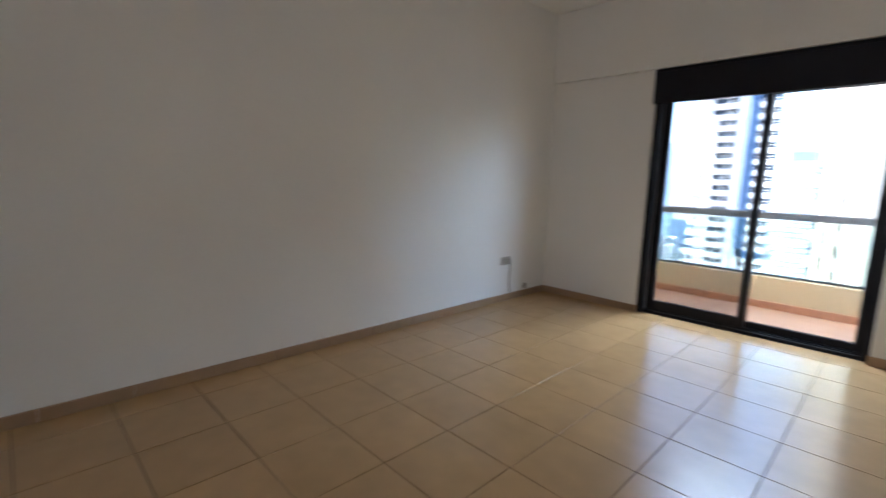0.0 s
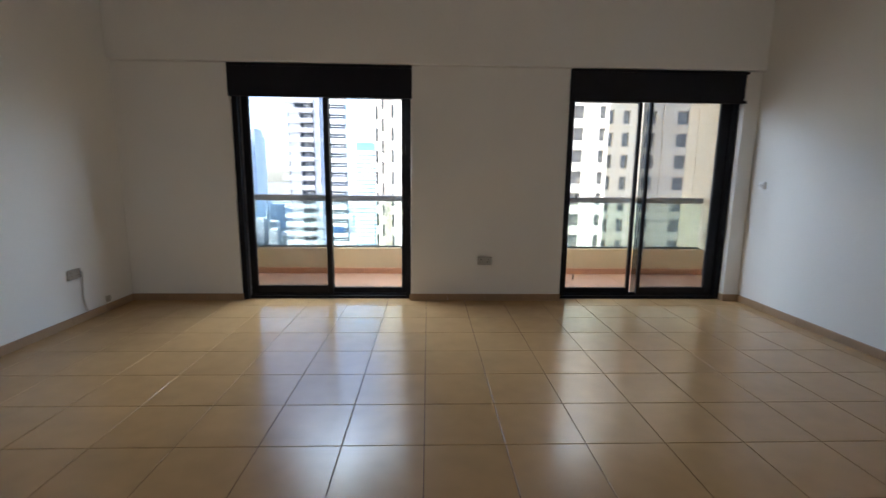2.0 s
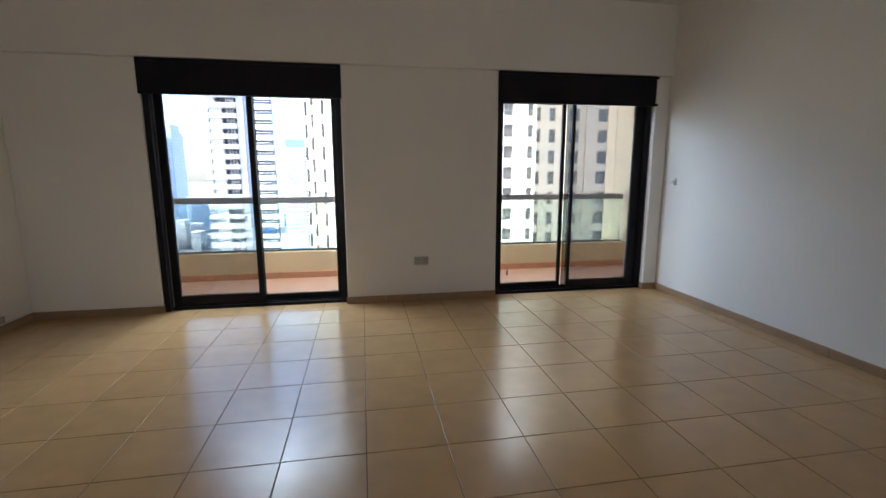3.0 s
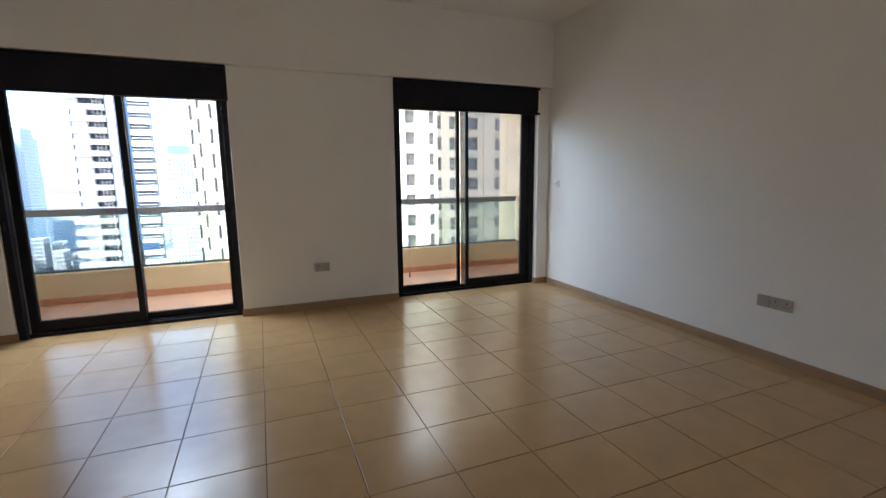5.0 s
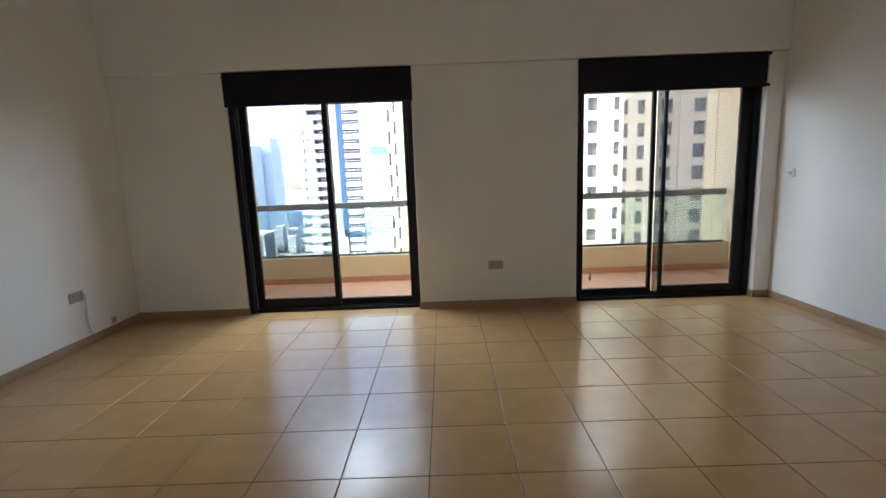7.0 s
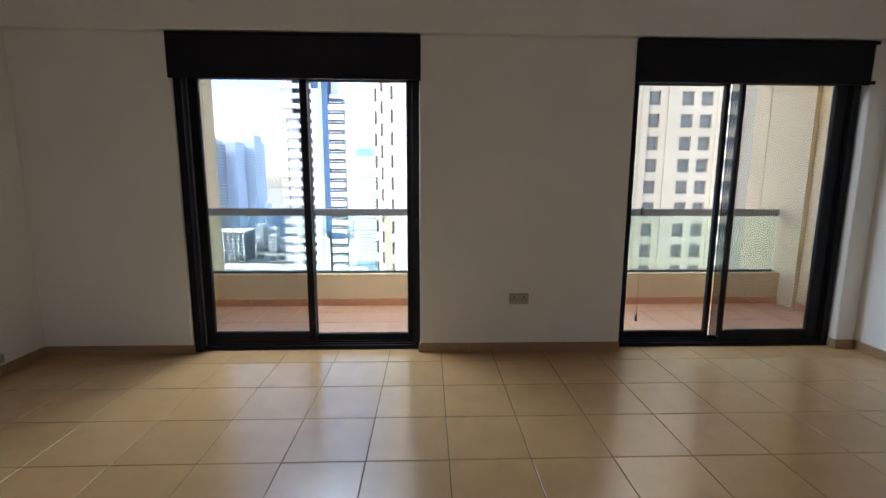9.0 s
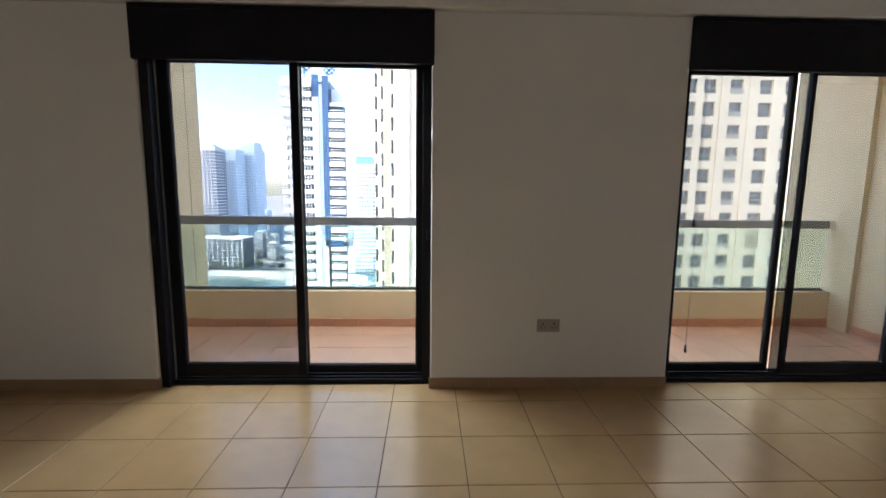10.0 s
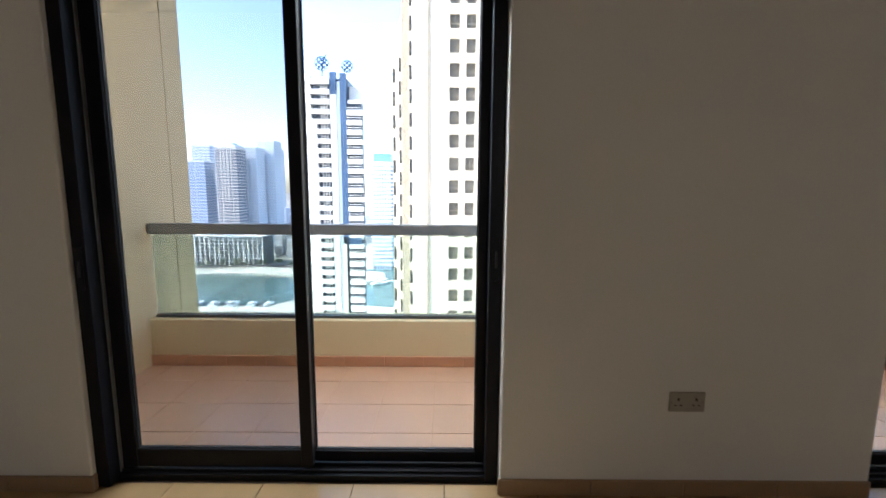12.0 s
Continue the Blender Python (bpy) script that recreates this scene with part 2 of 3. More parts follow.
# ---- balcony ----
BX0, BX1, BY = -2.49, 4.10, 1.46
BZ = -0.03
balcony_floor = slab("balcony_floor", BX0 - 0.3, 0.30, -0.3, BX1 + 0.3, BY + 0.24, BZ - 0.004, M_TGROUT, "terracotta tiled balcony floor")
par = slab("balcony_parapet", BX0, BY, BZ - 0.003, BX1, BY + 0.22, 0.325, M_BALC, "low cream painted balcony parapet")
bevelled(par, 0.01, 3)
for nm, s in (("balcony_wall_left", -1), ("balcony_wall_right", 1)):
    x = BX0 if s < 0 else BX1
    sh = Shape()
    sh.box(min(x, x + s * 0.4), WT, -3, max(x, x + s * 0.4), 1.24, 3.0)
    sh.box(min(x - s * 0.05, x + s * 0.4), 1.24, -3, max(x - s * 0.05, x + s * 0.4), 1.86, 3.0)
    sh.box(min(x - s * 0.045, x + s * 0.4), 1.86, -3, max(x - s * 0.045, x + s * 0.4), 1.872, 3.0)
    sh.box(min(x - s * 0.05, x + s * 0.4), 1.872, -3, max(x - s * 0.05, x + s * 0.4), 2.12, 3.0)
    structure(nm, sh.mesh(nm, M_BALC), "cream textured side wall of the balcony")
slab("balcony_wall_inner", BX0 - 0.4, WT - 0.02, -3, XL - 0.2, WT, 3.0, M_BALC, "cream outer wall beside the doors")
slab("balcony_wall_outer", XR + 0.2, WT - 0.02, -3, BX1 + 0.4, WT, 3.0, M_BALC, "cream outer wall beside the doors")
slab("balcony_ceiling", BX0 - 0.4, WT, 3.0, BX1 + 0.4, 1.86, 3.25, M_BALC, "underside of the balcony above")

rail = tagged(new("balcony_railing"), "grey metal balcony handrail over green-tinted glass panels", "railing")
bevelled(part(rail, "handrail", Shape().box(BX0 + 0.055, 1.505, 0.96, BX1 - 0.085, 1.565, 1.04).mesh("handrail", M_ALU), "broad grey metal handrail"), 0.008, 3)
part(rail, "bottom_channel", Shape().box(BX0 + 0.065, 1.51, 0.326, BX1 - 0.085, 1.56, 0.348).mesh("bottom_channel", M_CHANNEL), "dark metal channel")
pw = (BX1 - BX0 - 0.15) / 6
pane_mesh = Shape().box(0.006, 1.531, 0.348, pw - 0.006, 1.541, 0.96).mesh("glass_panel", M_RAILGLASS)
for i in range(6):
    p = part(rail, "glass_panel", pane_mesh)
    p.location.x = BX0 + 0.065 + i * pw
    p.visible_shadow = False


# ---- sliding doors ----
def sash(parent, x0, x1, y, z0, z1, stiles, pane, top=0.02, bottom=0.075):
    """One door leaf: two stiles, two rails, a rubber seal and a pane."""
    a, b = stiles
    for nm, bx in (("stile", (x0, y, z0, x0 + a, y + 0.04, z1)), ("stile", (x1 - b, y, z0, x1, y + 0.04, z1)),
                   ("bottom_rail", (x0 + a, y + 0.002, z0, x1 - b, y + 0.038, z0 + bottom)), ("top_rail", (x0 + a, y + 0.002, z1 - top, x1 - b, y + 0.038, z1))):
        bevelled(part(parent, nm, Shape().box(*bx).mesh(nm, M_BLACK)), 0.004, 2)
    gx0, gx1, gz0, gz1 = x0 + a, x1 - b, z0 + bottom, z1 - top
    sl = Shape()
    sl.box(gx0, y + 0.012, gz0, gx0 + 0.005, y + 0.028, gz1).box(gx1 - 0.005, y + 0.012, gz0, gx1, y + 0.028, gz1)
    sl.box(gx0 + 0.005, y + 0.012, gz0, gx1 - 0.005, y + 0.028, gz0 + 0.005).box(gx0 + 0.005, y + 0.012, gz1 - 0.005, gx1 - 0.005, y + 0.028, gz1)
    part(parent, "seal", sl.mesh("seal", M_RUBBER))
    p = part(parent, "pane", Shape().box(gx0 + 0.004, y + 0.017, gz0 + 0.004, gx1 - 0.004, y + 0.023, gz1 - 0.004).mesh("pane", pane))
    p.visible_shadow = False


def sliding_door(name, x0, x1, label, lap=(0.008, 0.012), front=0.072):
    """Black frame in the opening, with the shutter box above it."""
    d = tagged(new(name), label, "door", kind="structure")
    fr = Shape()
    fx0, fx1 = x0 + 0.002, x1 - 0.002
    fr.box(fx0, front, 0.0, fx0 + 0.055, 0.225, 2.110).box(fx1 - 0.055, 0.072, 0.0, fx1, 0.225, 2.110)
    fr.box(fx0 + 0.055, 0.074, 0.0, fx1 - 0.055, 0.223, 0.028)
    for y in (0.095, 0.149, 0.205):
        fr.box(fx0 + 0.055, y - 0.004, 0.028, fx1 - 0.055, y + 0.004, 0.042)
    bevelled(part(d, "frame", fr.mesh("frame", M_BLACK)), 0.003, 2)
    bx = Shape()
    bx.box(fx0, 0.004, 2.112, fx1, 0.20, 2.374).box(x0 - lap[0], -0.03, 2.062, x1 + lap[1], 0.002, 2.376)
    bevelled(part(d, "shutter_box", bx.mesh("shutter_box", M_BOX), "plain black roller shutter box"), 0.006, 3)
    lp = Shape()
    lp.box(fx0, -0.035, 2.064, fx1, -0.030, 2.09).box(fx0, -0.035, 2.345, fx1, -0.030, 2.37)
    part(d, "lip", lp.mesh("lip", M_BLACK))
    for k in range(3):
        g = Shape().box(-0.009, 0.055, 2.098, 0.009, 0.075, 2.112)
        o = part(d, "guide_clip", g.mesh("guide_clip", M_RUBBER), "small dark guide clip")
        o.location.x = x0 + (x1 - x0) * (0.38, 0.62, 0.86)[k]
    return d


def lock(parent, x, y, z):
    """A long lock plate with a finger pull."""
    bevelled(part(parent, "lock_plate", Shape().box(x - 0.014, y - 0.004, z - 0.09, x + 0.014, y, z + 0.09).mesh("lock_plate", M_BLACK)), 0.003)
    bevelled(part(parent, "finger_pull", Shape().box(x - 0.005, y - 0.014, z - 0.035, x + 0.006, y - 0.004, z + 0.035).mesh("finger_pull", M_RUBBER)), 0.003)


door_1 = sliding_door("door_1", *D1, "closed black aluminium sliding balcony door with two panes", front=0.022)
sash(door_1, -1.711, -0.838, 0.105, 0.042, 2.108, (0.072, 0.052), M_TINT, bottom=0.088)
sash(door_1, -0.885, -0.053, 0.155, 0.042, 2.108, (0.045, 0.042), M_DIMMED, bottom=0.055)
bevelled(part(door_1, "jamb_bead", Shape().box(-1.7095, 0.085, 0.03, -1.7035, 0.103, 2.106).mesh("jamb_bead", M_BEAD), "thin worn metal bead"), 0.001)
lock(door_1, -0.025, 0.070, 1.02)
lock(door_1, -1.738, 0.020, 0.98)
door_2 = sliding_door("door_2", *D2, "black aluminium sliding balcony door with two panes", (0.002, -0.03))
sash(door_2, 1.657, 2.428, 0.155, 0.042, 2.108, (0.048, 0.036), M_DIMMED, bottom=0.055)
sash(door_2, 2.488, 3.322, 0.105, 0.042, 2.108, (0.030, 0.085), M_TINT, bottom=0.075)
bevelled(part(door_2, "meeting_channel", Shape().box(2.430, 0.130, 0.042, 2.486, 0.150, 2.106).mesh("meeting_channel", M_OVERLAP), "grey overlapping edge of the panes"), 0.002)
bevelled(part(door_2, "jamb_post", Shape().box(3.324, 0.10, 0.029, 3.341, 0.20, 2.106).mesh("jamb_post", M_BLACK)), 0.004)
lock(door_2, 3.37, 0.070, 0.72)


# ---- pull cords of the shutter ----
def toggle_mesh():
    bm = bmesh.new()
    rings = []
    for z, r in ((0.06, 0.002), (0.052, 0.005), (0.03, 0.007), (0.008, 0.010), (0.0, 0.008)):
        rings.append([bm.verts.new((r * math.cos(a), r * math.sin(a), z)) for a in [i * math.tau / 12 for i in range(12)]])
    for a, b in zip(rings, rings[1:]):
        for i in range(12):
            bm.faces.new((a[i], b[i], b[(i + 1) % 12], a[(i + 1) % 12]))
    bm.faces.new(rings[0]); bm.faces.new(list(reversed(rings[-1])))
    bmesh.ops.recalc_face_normals(bm, faces=bm.faces)
    me = bpy.data.meshes.new("toggle"); bm.to_mesh(me); me.materials.append(M_RUBBER)
    return me


TOGGLE = toggle_mesh()
for x, z in ((1.750, 0.225), (1.737, 1.085)):
    c = tagged(new("pull_cord"), "thin dark shutter pull cord with a black toggle", "cord", group="shutter pull cords")
    part(c, "cord", rod([(x, 0.045, 2.07), (x + 0.004, 0.045, z + 0.6), (x, 0.045, z + 0.058)], 0.0013, M_RUBBER))
    t = part(c, "toggle", TOGGLE)
    t.location = (x, 0.045, z)


# ---- electric fittings ----
def plate(w, h, mat, gangs, kind):
    """A wall plate, built facing -y round its middle, with its sockets or rockers."""
    e = new(kind)
    bm = bmesh.new()
    bmesh.ops.create_cube(bm, size=1)
    for v in bm.verts:
        v.co = (v.co.x * w, v.co.y * 0.010 - 0.005, v.co.z * h)
    bmesh.ops.bevel(bm, geom=list(bm.edges), offset=0.003, segments=2, affect="EDGES")
    me = bpy.data.meshes.new("face_plate"); bm.to_mesh(me); me.materials.append(mat)
    part(e, "face_plate", me)
    gw = w / gangs
    for i in range(gangs):
        cx = -w / 2 + gw * (i + 0.5)
        if "socket" in kind:
            s = Shape()
            s.box(cx - 0.004, -0.0108, 0.006, cx + 0.004, -0.0098, 0.018)
            s.box(cx - 0.016, -0.0108, -0.016, cx - 0.008, -0.0098, -0.011).box(cx + 0.008, -0.0108, -0.016, cx + 0.016, -0.0098, -0.011)
            part(e, "slots", s.mesh("slots", M_SLOT), "dark socket slots")
            sw = Shape().box(cx - 0.006, -0.014, 0.022, cx + 0.006, -0.010, 0.036)
            bevelled(part(e, "rocker", sw.mesh("rocker", mat)), 0.0015)
        else:
            bevelled(part(e, "rocker", Shape().box(cx - 0.012, -0.016, -0.018, cx + 0.012, -0.010, 0.018).mesh("rocker", mat)), 0.003)
    for sx in (-1, 1):
        o = part(e, "screw", Shape().box(-0.003, -0.0115, -0.003, 0.003, -0.0098, 0.003).mesh("screw", M_ALU))
        o.location.x = sx * (w / 2 - 0.009)
    return e


s1 = tagged(plate(0.150, 0.086, M_PLATE, 2, "double_socket"), "aged beige plastic double wall socket", "socket", group="wall sockets")
s1.matrix_world = pose(0.782, 0, 0.431)
s2 = copy_thing(s1, pose(XL, -0.75, 0.44, 0, 0, 90))
s3 = copy_thing(s1, pose(XR, -2.812, 0.430, 0, 0, -90))
s4 = tagged(plate(0.086, 0.086, M_PLATE, 1, "blank_plate"), "aged beige plastic single outlet plate", "outlet")
s4.matrix_world = pose(XR, -2.690, 0.430, 0, 0, -90)
sw = tagged(plate(0.075, 0.075, M_PLATE_WHITE, 1, "wall_switch"), "small white plastic wall switch", "switch")
sw.matrix_world = pose(XR, -0.19, 1.25, 0, 0, -90) @ Matrix.Diagonal((1, 2.6, 1, 1))
sb = tagged(plate(0.060, 0.060, M_PLATE, 1, "cable_outlet"), "small beige cable outlet above the skirting", "outlet")
sb.matrix_world = pose(XL, -0.37, 0.115, 0, 0, 90)
cb = tagged(new("cable", rod([(XL + 0.012, -0.695, 0.47), (XL + 0.016, -0.672, 0.44), (XL + 0.014, -0.676, 0.32), (XL + 0.011, -0.682, 0.22), (XL + 0.012, -0.672, 0.14), (XL + 0.018, -0.655, 0.076)], 0.0065, M_CABLE)), "thick beige cable hanging down the wall", "cable")


# ---- the town outside ----
GZ = -75.0              # the ground lies far below the flat


def facade(parent, x0, x1, y, z0, z1, cols, storey, height, wall_mat, first, top, depth=0.35, thick=8.0):
    """A storeyed front at y that faces -y, with real recessed openings in columns; panes are parts of their own."""
    sh = Shape()
    rows = []
    z = first
    while z + height < top:
        if z > z0:
            rows.append(z)
        z += storey
    cols = sorted(cols)
    edges = [x0] + [e for c, w in cols for e in (c - w / 2, c + w / 2)] + [x1]
    for i in range(0, len(edges), 2):                 # solid strips between the columns
        sh.box(edges[i], y, z0, edges[i + 1], y + depth, z1)
    for c, w in cols:
        zz = z0
        for r in rows:
            sh.box(c - w / 2, y, zz, c + w / 2, y + depth, r)
            zz = r + height
        sh.box(c - w / 2, y, zz, c + w / 2, y + depth, z1)
    sh.box(x0, y + depth + 0.12, z0, x1, y + thick, z1)
    part(parent, "wall", sh.mesh("wall", wall_mat))
    panes = {}
    for c, w in cols:
        key = round(w, 2)
        if key not in panes:
            p = Shape()
            p.box(-w / 2, 0, 0, w / 2, 0.08, height, 0)
            p.box(-w / 2, -0.06, 0, -w / 2 + 0.09, 0, height, 1).box(w / 2 - 0.09, -0.06, 0, w / 2, 0, height, 1)
            p.box(-w / 2 + 0.09, -0.06, height * 0.36, w / 2 - 0.09, 0, height * 0.36 + 0.09, 1)
            p.box(-w / 2 + 0.09, -0.06, 0, w / 2 - 0.09, 0, 0.09, 1).box(-w / 2 + 0.09, -0.06, height - 0.09, w / 2 - 0.09, 0, height, 1)
            if w > 1.2:
                p.box(-0.04, -0.05, height * 0.36 + 0.09, 0.04, 0, height - 0.09, 1)
            panes[key] = p.mesh("window", M_WIN, M_WINFRAME)
        for r in rows:
            o = part(parent, "window", panes[key])
            o.location = (c, y + depth + 0.02, r)
    return rows


def lattice(parent, x, y, z, w, h):
    """An ornamental pierced screen over a window bay."""
    sh = Shape()
    n = 4
    sh.box(x - w / 2, y, z, x + w / 2, y + 0.1, z + 0.12).box(x - w / 2, y, z + h - 0.12, x + w / 2, y + 0.1, z + h)
    for i in range(n + 1):
        sh.box(x - w / 2 + i * (w - 0.1) / n, y, z, x - w / 2 + i * (w - 0.1) / n + 0.1, y + 0.1, z + h)
    for i in range(1, 6):
        sh.box(x - w / 2, y, z + i * h / 6, x + w / 2, y + 0.1, z + i * h / 6 + 0.1)
    for i in range(n):
        for j in range(6):
            cx, cz = x - w / 2 + (i + 0.5) * w / n, z + (j + 0.5) * h / 6
            a = 0.5 * w / n
            b = 0.5 * h / 6
            s = 1 if (i + j) % 2 else -1
            sh.quad((cx - a, y + 0.03, cz - s * b), (cx - a + 0.12, y + 0.03, cz - s * b), (cx + a, y + 0.03, cz + s * b), (cx + a - 0.12, y + 0.03, cz + s * b))
    part(parent, "lattice_screen", sh.mesh("lattice_screen", M_CREAM_SHADE), "pierced ornamental screen")


# the neighbouring tower: a front coloured as sunlit and, set back, one coloured as shaded
near = tagged(new("cream_tower"), "tall cream apartment tower with square dark windows", "building")
facade(near, -5.4, 27.55, 65.0, GZ - 8, 60.0, [(1.09, 1.46), (3.40, 1.40), (9.0, 1.5), (15.0, 1.5), (23.05, 1.6), (26.65, 1.0)], 3.27, 1.95, M_CREAM_LIT, -26.0, 34.0)
strip = Shape()
strip.box(-2.85, 64.8, GZ - 8, -2.55, 65.0, 60.0).box(4.9, 64.75, GZ - 8, 5.5, 65.0, 60.0).box(-6.5, 65.58, GZ - 8, -5.43, 66.0, 60.0)
part(near, "pilaster", strip.mesh("pilaster", M_TRIM))
side = Shape()
side.box(-6.4, 65.6, GZ - 8, -5.42, 72.0, 60.0).box(-8.0, 67.0, GZ - 8, -6.42, 74.0, 21.0)
side.quad((-8.0, 66.99, 21.0), (-6.42, 66.99, 21.0), (-6.42, 66.99, 26.0), (-7.0, 66.99, 24.5))
part(near, "wing", side.mesh("wing", M_CREAM_LIT))
slit = Shape().box(-0.18, -0.05, 0, 0.18, 0, 2.0).mesh("slit_window", M_ROAD)
for k in range(-8, 14):
    z = -0.2 + k * 3.27
    part(near, "slit_window", slit).location = (-5.18, 65.0, z)
    if z + 2 < 20:
        part(near, "slit_window", slit).location = (-7.75, 67.0, z)
        part(near, "slit_window", slit).location = (-6.85, 67.0, z + 1.5)

EYE = Vector((0.0, -2.5, 1.32))
near.scale, near.location = (0.92,) * 3, EYE * 0.08

shade = tagged(new("shaded_tower"), "cream apartment tower front in shade with dark windows", "building")
rows = facade(shade, 27.95, 66.0, 68.0, GZ, 66.0, [(28.95, 0.7), (31.35, 1.1), (35.25, 1.8), (40.45, 1.9), (43.5, 1.9), (47.7, 2.0), (52.4, 2.1), (56.4, 2.0), (61.9, 2.4)], 3.42, 2.15, M_CREAM_SHADE, -24.7, 36.0)
bays = Shape()
for x in (33.4, 37.5, 45.4, 49.9, 58.6, 64.2):
    bays.box(x - 0.22, 67.82, GZ, x + 0.22, 68.0, 66.0)
for k in (-11.5, 9.2):
    bays.box(28.0, 67.85, k, 66.0, 68.0, k + 0.35)
part(shade, "band", bays.mesh("band", M_CREAM_SHADE))
for x, w in ((52.4, 2.1), (56.4, 2.0), (61.9, 2.4)):
    lattice(shade, x, 67.86, -7.9, w, 3.2)
balc = Shape()
for x in (47.7, 61.9):
    for r in rows:
        balc.box(x - 0.98, 67.9, r, x + 0.98, 67.95, r + 0.75)
part(shade, "balcony_front", balc.mesh("balcony_front", M_WINFRAME))

shade.scale, shade.location = (1.09,) * 3, EYE * -0.09


def banded_tower(name, x0, x1, y, top, depth, storey, wall, glass_mat, label, slab_h=1.2, jut=1.0, posts=4, base=GZ):
    """A far tower: a glass core with projecting balcony slabs on every storey and upright fins."""
    t = tagged(new(name), label, "building")
    core = Shape().box(x0 + jut, y, base, x1 - jut, y + depth, top)
    part(t, "core", core.mesh("core", glass_mat))
    sl = Shape()
    z = base + storey
    k = 0
    while z < top:
        j = jut * (1.0 if k % 5 else 0.75)
        sl.box(x0 + jut - j, y - j, z, x1 - jut + j, y + depth + j, z + slab_h)
        z += storey
        k += 1
    sl.box(x0 + jut, y - 0.3, top, x1 - jut, y + depth, top + 1.8)
    part(t, "balcony", sl.mesh("balcony", wall))
    fn = Shape()
    for i in range(posts):
        x = x0 + jut + (x1 - x0 - 2 * jut) * (i + 0.5) / posts
        fn.box(x - 0.45, y - jut * 0.6, base, x + 0.45, y, top + 0.6)
    part(t, "fin", fn.mesh("fin", wall))
    return t


# the white tower with the blue stripe
TY = 158.0
mt = tagged(new("white_tower"), "slender white balcony tower with blue glass stripes", "building")
part(mt, "core", Shape().box(-48.4, TY, GZ, -39.4, TY + 22, 36.6).box(-33.6, TY, GZ, -28.9, TY + 4, 28.8).box(-39.35, TY + 0.5, GZ, -33.65, TY + 20, 37.0).mesh("core", M_TOWERGLASS))
part(mt, "stripe", Shape().box(-39.3, TY - 1.2, 31.8, -37.2, TY + 0.4, 39.0).box(-35.9, TY - 1.2, -17.0, -33.8, TY + 0.4, 38.6).box(-33.75, TY - 2.2, -19.4, -29.4, TY - 1.2, -17.05).mesh("stripe", M_TOWERBLUE), "deep blue glass stripe")
part(mt, "spine", Shape().box(-39.3, TY - 1.3, GZ, -37.2, TY + 0.4, 31.7).box(-35.9, TY - 1.0, GZ, -34.9, TY + 0.4, -19.5).mesh("spine", M_TOWERWHITE))
part(mt, "recess", Shape().box(-37.15, TY - 0.6, GZ, -35.95, TY + 0.4, 36.0).mesh("recess", M_HAZEWHITE))
fl, rl = Shape(), Shape()
z = 36.0
k = 0
while z > -72:
    # open loggia to the outside, solid white bay, then a window bay with bars
    fl.box(-50.0, TY - 2.0, z - 1.0, -39.4, TY, z + 0.55)
    if k > 4:
        fl.box(-47.6, TY - 1.4, z + 0.55, -44.0, TY, z + 2.3)
    else:
        fl.box(-49.0, TY - 1.4, z + 0.55, -45.8, TY, z + 2.3)
    rl.box(-49.9, TY - 2.0, z + 0.95, -47.9, TY - 1.9, z + 1.15)
    for x in (-42.6, -41.6, -40.6):
        rl.box(x, TY - 0.5, z + 0.55, x + 0.22, TY - 0.05, z + 2.1)
    rl.box(-42.6, TY - 0.5, z + 1.3, -40.4, TY - 0.05, z + 1.5)
    if z < 29:
        fl.box(-33.6, TY - 2.0, z - 1.35, -28.6 + 0.4 * (k % 3 == 0), TY, z + 0.30)
        rl.box(-33.6, TY - 2.0, z + 0.95, -28.8, TY - 1.9, z + 1.12)
    z -= 3.27
    k += 1
fl.box(-48.2, TY - 0.5, 36.62, -39.5, TY + 20, 37.4).box(-33.55, TY - 0.5, 28.82, -29.0, TY + 5, 30.0).box(-33.55, TY + 3, 30.0, -29.6, TY + 6, 35.0)
part(mt, "balcony", fl.mesh("balcony", M_TOWERWHITE))
part(mt, "window_bar", rl.mesh("window_bar", M_TOWERWHITE))


def checker_ball(parent, x, y, z, r):
    """An openwork roof ball: every other facet of a sphere is a panel."""
    bm = bmesh.new()
    bmesh.ops.create_uvsphere(bm, u_segments=14, v_segments=9, radius=r)
    drop = []
    for f in bm.faces:
        c = f.calc_center_median()
        a = int((math.atan2(c.y, c.x) + math.pi) / math.tau * 14)
        b = int(math.acos(max(-1, min(1, c.z / c.length))) / math.pi * 9)
        if (a + b) % 2:
            drop.append(f)
    bmesh.ops.delete(bm, geom=drop, context="FACES")
    me = bpy.data.meshes.new("roof_ball"); bm.to_mesh(me); me.materials.append(M_TOWERBLUE)
    o = part(parent, "roof_ball", me, "openwork checkered roof ball")
    o.location = (x, y, z)


checker_ball(mt, -43.1, TY + 4, 42.9, 2.5)
checker_ball(mt, -34.3, TY + 4, 42.0, 2.2)
part(mt, "mast", rod([(-43.1, TY + 4, 37.2), (-42.9, TY + 4, 43.0), (-41.4, TY + 4, 46.0)], 0.22, M_TOWERBLUE))
part(mt, "mast", rod([(-34.3, TY + 4, 35), (-34.3, TY + 4, 40)], 0.3, M_TOWERWHITE))

